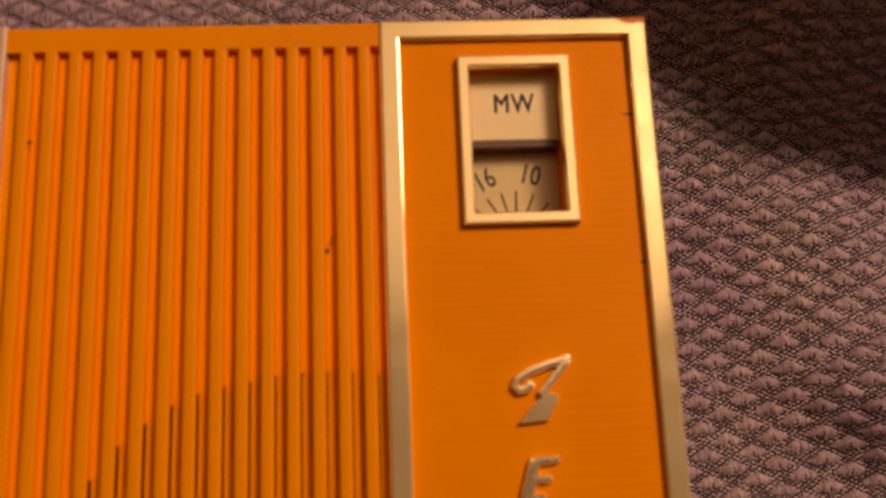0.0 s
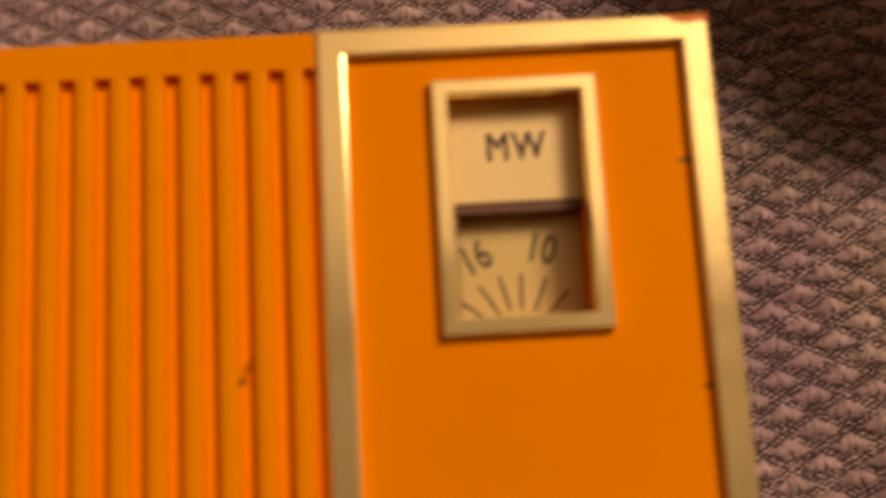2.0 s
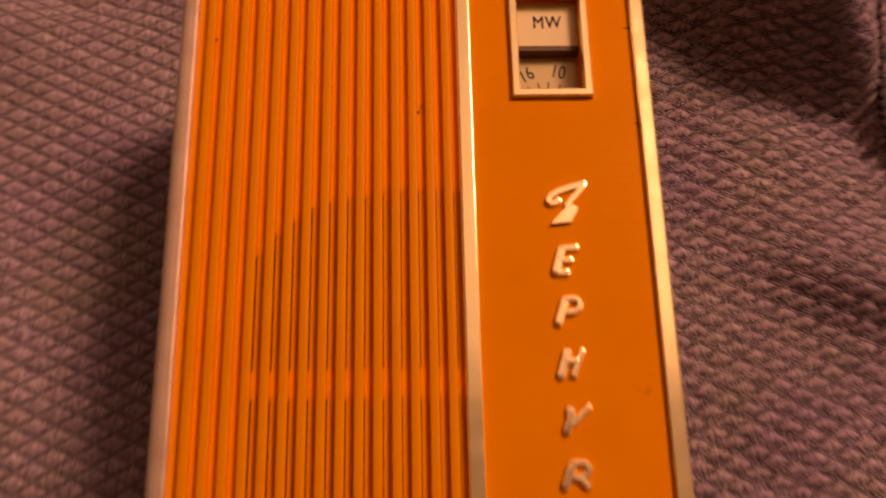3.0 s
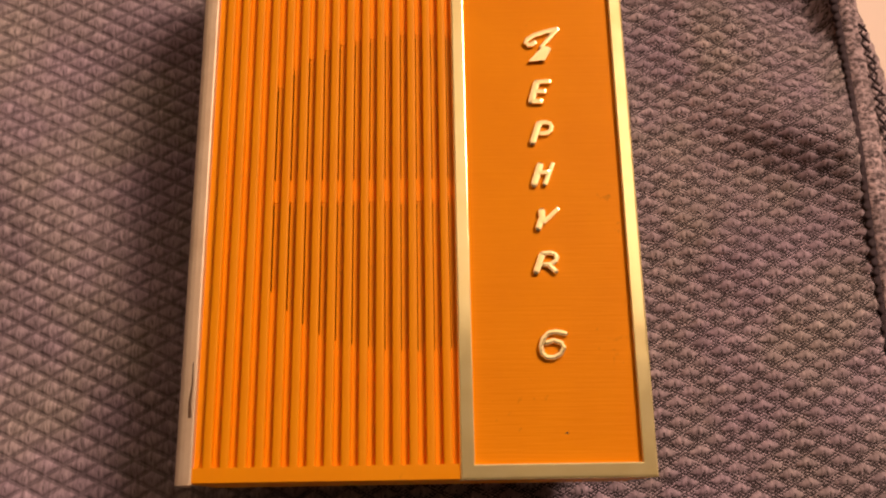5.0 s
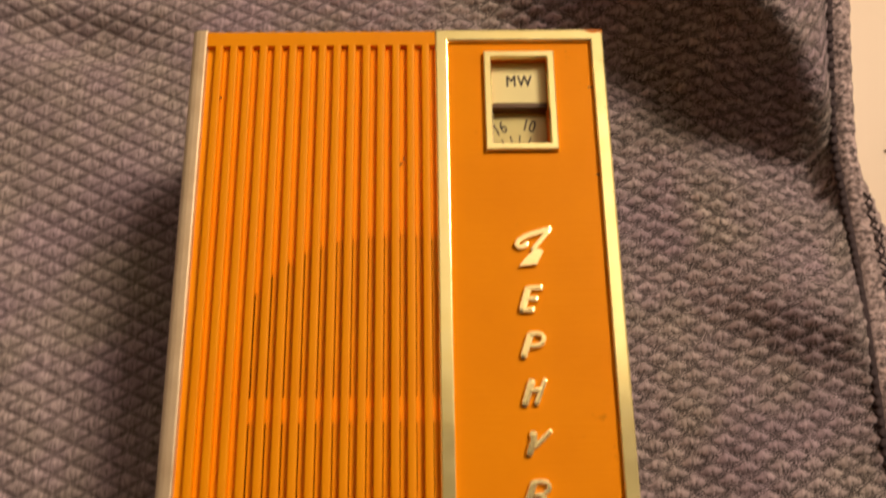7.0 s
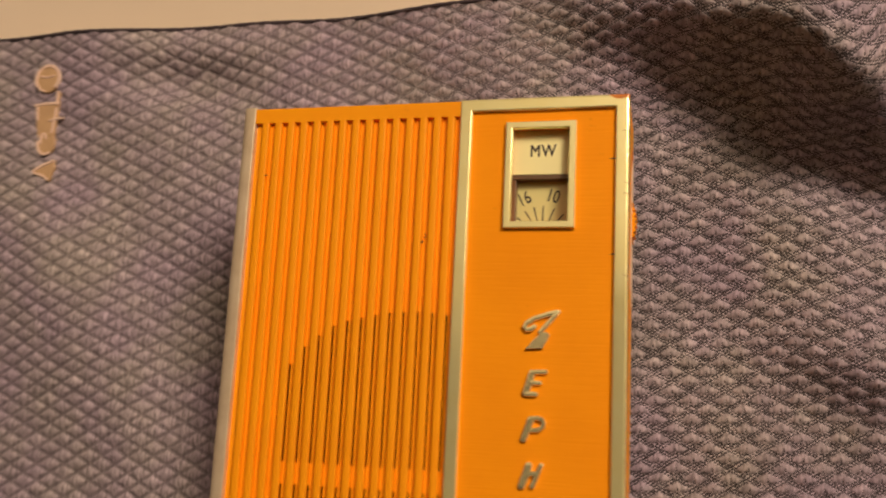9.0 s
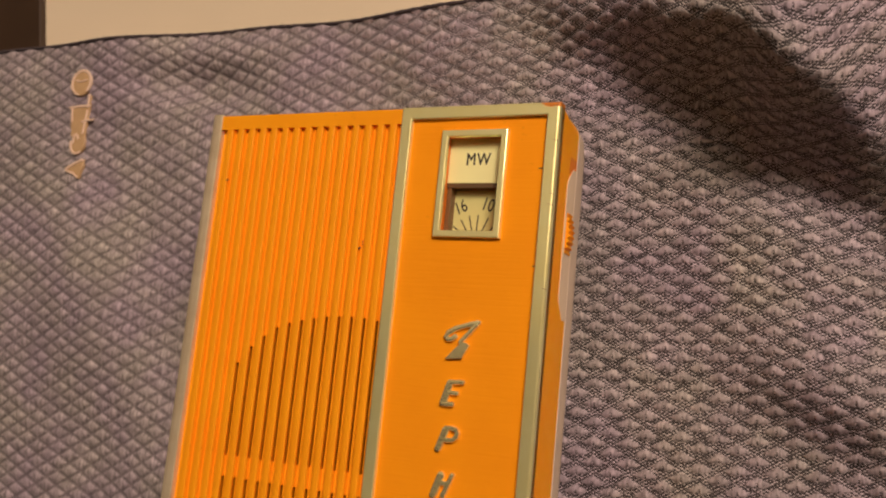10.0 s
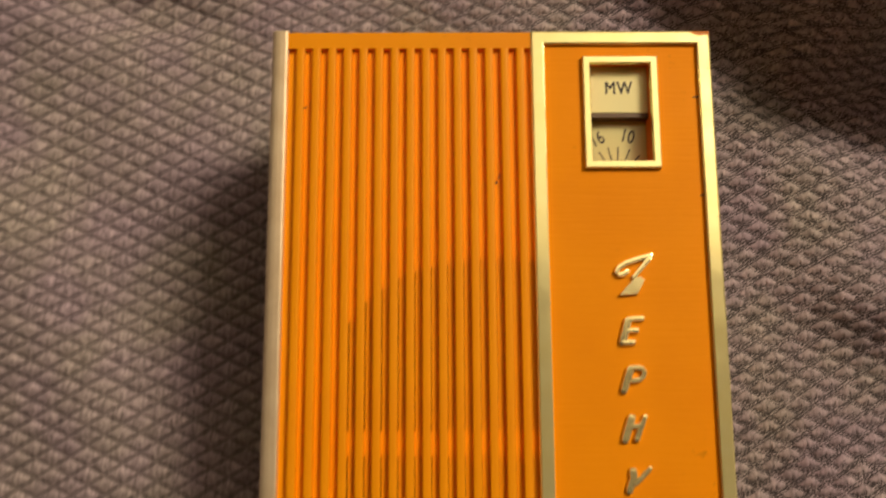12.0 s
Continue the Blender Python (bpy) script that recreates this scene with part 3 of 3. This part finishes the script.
def build_radio():
    radio = thing("pocket_radio", "orange plastic pocket radio with gilt trim lying on the cloth", "radio", at=(0, 0, 0))

    # front shell: side walls, with a recess on one side for the tuning wheel
    bm = bmesh.new()
    round_ring(bm, (X0, X1, Y0, Y1), [(0.0, FZ - 10.5, 2.6), (0.0, FZ - 6.0, 2.2), (0.0, FZ - 3.0, 1.2), (0.0, FZ - 1.0, 0.5), (0.25, FZ - 0.55, 0.3), (1.5, FZ - 0.55, 0.1), (1.5, FZ - 10.5, 0.1)])
    notch0, notch1 = 20.5, 44.5
    part("front_shell", bm, M_ORANGE, radio)
    bm = bmesh.new()
    loops = round_ring(bm, (X0, X1, Y0, Y1), [(0.35, FZ - 10.45, 2.4), (0.35, FZ - 10.9, 2.4), (0.05, FZ - 11.2, 2.6), (0.2, FZ - 14.5, 3.0), (0.9, FZ - 17.5, 3.4), (2.6, FZ - 21.5, 4.0), (5.0, FZ - 26.0, 4.5), (8.0, FZ - 31.6, 5.0)], closed=False)
    bm.faces.new(loops[-1])
    part("back_shell", bm, M_BACK, radio, "beige plastic back shell")

    # wheel opening
    bm = bmesh.new()
    side = [(notch0, -8.6), (notch0 + 2.6, -6.5), (notch0 + 3.6, -6.3), (notch1 - 3.4, -6.3), (notch1 - 2.2, -6.6), (notch1, -8.8), (notch1, -10.4), (notch0, -10.4)]
    faces = [[bm.verts.new((x * MM, y * MM, (FZ + z) * MM)) for y, z in side] for x in (X1 - 1.2, X1 + 0.12)]
    for i in range(len(side)):
        bm.faces.new((faces[0][i], faces[0][i - 1], faces[1][i - 1], faces[1][i]))
    bm.faces.new(faces[0])
    bm.faces.new(faces[1])
    part("wheel_plate", bm, M_CREAM, radio, "cream plate round the wheel")
    bm = bmesh.new()
    stroke(bm, [(X1 - 0.2, notch1 - 1.0), (X1 - 0.2, notch1 + 0.4), (X1 - 0.2, notch1 + 1.7)], 0.5, 0.44, FZ - 10.3, FZ - 6.6)
    part("wheel_stop", bm, M_WELL, radio)
    bm = bmesh.new()
    teeth, rad = 64, 9.0
    ring = []
    for i in range(teeth * 2):
        a = math.pi * i / teeth
        r = rad + (0.25 if i % 2 else -0.15)
        ring.append((X1 - 8.35 + r * math.cos(a), 34.0 + r * math.sin(a)))
    outline_prism(bm, ring, FZ - 9.6, FZ - 7.0, 0.15)
    part("tuning_wheel", bm, M_ORANGE, radio, "knurled orange tuning wheel")

    # grille: floor with speaker slots, ribs, end bands
    tops = (9.3, 12.2, 14.1, 15.7, 16.6, 17.2, 17.6, 18.0, 18.2, 18.3, 18.2, 17.9)
    low, high = -47.9, 50.3
    grille = thing("grille", "", "")
    grille.parent = radio
    bm = bmesh.new()

    def plate(x0, x1, y0, y1, z0, z1):
        block(bm, x0, x1, y0, y1, z0, z1)

    plate(X0 + 1.1, FIRST + 3.5 * PITCH, low, high, FLOOR_Z - 0.4, FLOOR_Z)
    for k in range(4, 16):
        x = FIRST + k * PITCH
        t = tops[k - 4]
        b = -13.9 - t
        xa, xb = x - PITCH / 2, min(x + PITCH / 2, 5.5)
        for ya, yb in ((low, b), (-9.55, -6.1), (t, high)):
            plate(xa, xb, ya, yb, SLOT_Z - 0.9, FLOOR_Z)
        for ya, yb in ((b, -9.55), (-6.1, t)):
            plate(x - 0.45, min(x + 1.15, 5.5), ya, yb, SLOT_Z - 0.6, SLOT_Z)
    part("grille_floor", bm, M_RIB, grille)
    deep = RIB_Z - FLOOR_Z
    cut = RIB_Z - SLOT_Z
    crown = [(-0.305, 1.05), (-0.288, 0.6), (-0.268, 0.22), (-0.245, 0.06), (-0.19, 0.0), (0.0, 0.0), (0.19, 0.0), (0.245, 0.06), (0.268, 0.22), (0.288, 0.6)]
    crown = [(u * PITCH, -deep * d) for u, d in crown]
    solid = crown + [(0.305 * PITCH, -deep * 1.05), (0.3 * PITCH, -deep - 1.2), (-0.3 * PITCH, -deep - 1.2)]
    hollow = crown[:-1] + [(0.27 * PITCH, -0.5), (0.14 * PITCH, -0.56), (0.10 * PITCH, -cut - 0.05), (0.08 * PITCH, -cut - 1.2), (-0.3 * PITCH, -cut - 1.2)]

    def rib_mesh(stretches):
        """A rib whose flank is undercut along the speaker slots."""
        bm = bmesh.new()
        for y0, y1, prof in stretches:
            ends = [[bm.verts.new((a * MM, y * MM, z * MM)) for a, z in prof] for y in (y0, y1)]
            n = len(prof)
            for i in range(n):
                bm.faces.new((ends[0][i], ends[0][(i + 1) % n], ends[1][(i + 1) % n], ends[1][i]))
            for end in ends:
                bm.faces.new([bm.verts.new(v.co) for v in end])
        return mesh_of("rib", bm, M_RIB, smooth=True)

    whole = rib_mesh([(low - 0.1, high + 0.1, solid)])
    for k in range(15):
        data = whole
        if k > 2:
            t = tops[k - 3]
            b = -13.9 - t
            data = rib_mesh([(low - 0.1, b, solid), (b, -9.55, hollow), (-9.55, -6.1, solid), (-6.1, t, hollow), (t, high + 0.1, solid)])
        ob = new("rib", data)
        ob.location = ((FIRST + (k + 0.5) * PITCH) * MM, 0, RIB_Z * MM)
        ob.parent = grille
    for y0, y1 in ((Y0 + 0.15, low), (high, Y1 - 0.15)):
        bm = bmesh.new()
        block(bm, X0 + 1.1, 5.5, y0, y1, FLOOR_Z - 0.5, RIB_Z + 0.005, 0.08)
        part("end_band", bm, M_RIB, grille)
    bm = bmesh.new()
    block(bm, X0 + 1.7, 5.3, low, high, FLOOR_Z - 3.6, FLOOR_Z - 3.1)
    part("speaker_cloth", bm, M_BLACK, grille)

    # metal strips
    bm = bmesh.new()
    prof = [(-1.05, -6.5), (-1.0, -2.4), (-0.85, -0.9), (-0.55, -0.42), (-0.15, -0.24), (0.4, -0.18), (1.25, -0.2), (1.5, -0.26), (1.58, -0.4), (1.6, -2.2), (0.0, -2.2), (0.0, -6.5)]
    ends = [[bm.verts.new(((X0 + a) * MM, y * MM, (FZ + z) * MM)) for a, z in prof] for y in (Y0 - 0.1, Y1 + 0.1)]
    n = len(prof)
    for i in range(n):
        bm.faces.new((ends[0][i], ends[0][(i + 1) % n], ends[1][(i + 1) % n], ends[1][i]))
    bm.faces.new(ends[0])
    bm.faces.new(list(reversed(ends[1])))
    part("edge_strip", bm, M_SILVER, radio, "dull metal strip along the edge")
    bm = bmesh.new()
    rect_ring(bm, STRIP, [(0.0, FZ - 2.2), (0.0, FZ - 0.42), (0.07, FZ - 0.22), (0.2, FZ - 0.06), (0.36, FZ), (1.86, FZ), (1.98, FZ - 0.04), (2.07, FZ - 0.16), (2.1, FZ - 0.5), (2.1, PANEL_Z - 0.2)])
    part("panel_trim", bm, M_GILT, radio, "gilt frame round the panel, worn at a corner")

    # panel with an opening for the dial window
    bm = bmesh.new()
    wx0, wx1, wy0, wy1 = 14.5, 23.0, 32.7, 47.9
    px0, px1, py0, py1 = STRIP[0] + 2.0, STRIP[1] - 2.0, STRIP[2] + 2.0, STRIP[3] - 2.0
    hx0, hx1, hy0, hy1 = wx0 - 1.32, wx1 + 0.8, wy0 - 0.8, wy1 + 0.8
    outer = ((px0, py0), (px1, py0), (px1, py1), (px0, py1))
    hole = ((hx0, hy0), (hx1, hy0), (hx1, hy1), (hx0, hy1))
    rings = [[bm.verts.new((x * MM, y * MM, z * MM)) for x, y in pts] for pts, z in ((outer, PANEL_Z - 1.0), (outer, PANEL_Z), (hole, PANEL_Z), (hole, PANEL_Z - 1.0))]
    for r, q in zip(rings, rings[1:]):
        for i in range(4):
            bm.faces.new((r[i], r[(i + 1) % 4], q[(i + 1) % 4], q[i]))
    part("panel", bm, M_PANEL, radio, "recessed orange panel")
    bm = bmesh.new()
    rect_ring(bm, (wx0 - 1.4, wx1 + 1.35, wy0 - 1.1, wy1 + 1.05), [(0.0, PANEL_Z - 0.1), (0.0, FZ - 0.12), (0.07, FZ + 0.03), (0.2, FZ + 0.1), (0.98, FZ + 0.1), (1.05, FZ + 0.07), (1.14, FZ - 0.12), (1.22, FZ - 0.4), (0.9, FZ - 0.9)])
    part("window_frame", bm, M_GILT, radio, "small raised gilt window frame")
    bm = bmesh.new()
    rect_ring(bm, (wx0 - 1.3, wx1 + 0.75, wy0 - 0.75, wy1 + 0.75), [(0.0, FZ - 5.6), (0.0, FZ - 0.42), (0.55, FZ - 0.42), (0.55, FZ - 5.6)])
    part("window_well", bm, M_WELL, radio, "reddish orange well round the dial")
    bm = bmesh.new()
    block(bm, wx0 - 0.72, wx1 + 0.25, 40.8, wy1 + 0.25, FZ - 2.9, FZ - 2.3, 0.1)
    card = part("band_card", bm, M_CARD, radio, "cream band card with dark letters")
    printed("lettering", "MW", 2.75, 18.8, 44.6, FZ - 2.28, 0, M_INK, card, fat=0.06, wide=0.80, gap=1.14)
    # added dark strip stands for the card's shadow and its dark lower edge
    bm = bmesh.new()
    block(bm, wx0 - 0.72, wx1 + 0.25, 40.1, 40.78, FZ - 4.38, FZ - 2.38)
    part("gap_shade", bm, M_BROWN, radio, "dark brown strip for the shade under the card")
    # brown block along the well's inner wall, beside the dial
    bm = bmesh.new()
    block(bm, wx0 - 0.72, wx0 + 0.05, wy0 - 0.15, 40.08, FZ - 4.38, FZ - 2.6, 0.1)
    part("well_lining", bm, M_LINING, radio, "dark brown piece lining the well beside the dial")
    bm = bmesh.new()
    cx, cy, dz = 18.6, 31.0, FZ - 4.4
    outline_prism(bm, [(cx + 12 * math.cos(math.pi * i / 24), cy + 12 * math.sin(math.pi * i / 24)) for i in range(48)], dz - 0.8, dz, 0.1)
    dial = part("tuning_dial", bm, M_DIAL, radio, "pale tuning dial with dark figures")
    for text, ang in (("16", 115.0), ("10", 75.5)):
        a = math.radians(ang)
        printed("numeral", text, 3.0, cx + 6.9 * math.cos(a), cy + 6.9 * math.sin(a), dz + 0.02, ang - 90, M_INK, dial, wide=0.74, fat=0.03)
    for ang in (141, 122.5, 105, 87.5, 67, 47):
        a = math.radians(ang)
        bm = bmesh.new()
        block(bm, 2.6, 5.1, -0.1, 0.1, dz - 0.02, dz + 0.03)
        bmesh.ops.rotate(bm, verts=bm.verts, matrix=Matrix.Rotation(a, 3, "Z"))
        bmesh.ops.translate(bm, verts=bm.verts, vec=(cx * MM, cy * MM, 0))
        part("tick", bm, M_INK, dial)

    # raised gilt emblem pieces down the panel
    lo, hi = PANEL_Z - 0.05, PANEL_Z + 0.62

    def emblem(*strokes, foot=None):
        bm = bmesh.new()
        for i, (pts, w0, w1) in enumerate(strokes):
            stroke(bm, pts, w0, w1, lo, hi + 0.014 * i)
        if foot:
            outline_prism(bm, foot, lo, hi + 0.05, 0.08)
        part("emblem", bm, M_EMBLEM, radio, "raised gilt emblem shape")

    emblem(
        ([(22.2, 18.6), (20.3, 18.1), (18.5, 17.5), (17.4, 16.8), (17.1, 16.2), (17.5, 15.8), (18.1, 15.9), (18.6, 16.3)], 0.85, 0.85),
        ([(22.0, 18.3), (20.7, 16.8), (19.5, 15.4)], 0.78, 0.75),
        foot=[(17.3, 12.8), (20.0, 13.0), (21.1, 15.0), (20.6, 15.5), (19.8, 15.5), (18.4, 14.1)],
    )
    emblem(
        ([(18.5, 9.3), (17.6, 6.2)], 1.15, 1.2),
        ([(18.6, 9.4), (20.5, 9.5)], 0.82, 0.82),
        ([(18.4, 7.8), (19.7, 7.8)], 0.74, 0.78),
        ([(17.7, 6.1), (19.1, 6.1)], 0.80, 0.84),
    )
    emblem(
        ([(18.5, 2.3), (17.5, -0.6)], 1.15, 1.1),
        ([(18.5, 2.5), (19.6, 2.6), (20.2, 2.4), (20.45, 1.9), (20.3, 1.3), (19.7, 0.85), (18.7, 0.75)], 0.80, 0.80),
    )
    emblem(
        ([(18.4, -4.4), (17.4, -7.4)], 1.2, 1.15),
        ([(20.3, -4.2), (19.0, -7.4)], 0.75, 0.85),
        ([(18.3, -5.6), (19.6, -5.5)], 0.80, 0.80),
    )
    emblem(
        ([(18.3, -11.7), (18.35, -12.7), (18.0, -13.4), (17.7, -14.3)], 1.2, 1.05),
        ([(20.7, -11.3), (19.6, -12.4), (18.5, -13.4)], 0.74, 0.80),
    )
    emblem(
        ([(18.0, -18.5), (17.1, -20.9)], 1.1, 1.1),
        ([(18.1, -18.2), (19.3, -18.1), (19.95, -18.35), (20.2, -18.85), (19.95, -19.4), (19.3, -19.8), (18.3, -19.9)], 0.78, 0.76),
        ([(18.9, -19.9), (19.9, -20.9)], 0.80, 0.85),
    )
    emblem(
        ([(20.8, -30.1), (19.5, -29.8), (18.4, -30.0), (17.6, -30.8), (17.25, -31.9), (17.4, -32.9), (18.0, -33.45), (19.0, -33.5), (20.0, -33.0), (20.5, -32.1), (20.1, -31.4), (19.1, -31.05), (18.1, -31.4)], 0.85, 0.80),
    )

    # small blemishes
    bm = bmesh.new()
    stroke(bm, [(-0.1, 29.5), (0.1, 29.6)], 0.34, 0.3, RIB_Z - 0.32, RIB_Z - 0.2)
    stroke(bm, [(0.42, 30.2), (0.5, 30.9)], 0.16, 0.08, RIB_Z - 0.45, RIB_Z - 0.35)
    part("ink_speck", bm, M_INK, radio, "dark speck on a rib")
    for x, y, w, z in ((30.0, 42.7, 0.9, PANEL_Z), (30.1, 27.6, 0.5, PANEL_Z), (-28.2, 41.0, 0.3, RIB_Z), (20.3, -44.0, 0.25, PANEL_Z)):
        bm = bmesh.new()
        stroke(bm, [(x - w / 2, y), (x + w / 2, y + 0.05)], 0.12, 0.3, z - 0.03, z + 0.03)
        part("grime_mark", bm, M_INK, radio, "small dark grime mark")
    bm = bmesh.new()
    stroke(bm, [(X0 + 0.85, -41.0), (X0 + 0.75, -39.0), (X0 + 0.95, -36.5), (X0 + 0.9, -33.5)], 0.5, 0.12, FZ - 0.22, FZ - 0.155)
    part("tarnish_mark", bm, M_BROWN, radio, "dark tarnish on the dull strip")
    for y, w in ((46.9, 1.0), (38.6, 0.7), (36.9, 0.8), (24.2, 0.6)):
        bm = bmesh.new()
        stroke(bm, [(X1 - w, y + 0.15), (X1 - 0.3, y), (X1 - 0.05, y - 0.1)], 0.07, 0.12, FZ - 0.05, FZ + 0.012)
        part("nick", bm, M_BROWN, radio, "dark nick in the trim")
    return radio


build_radio()
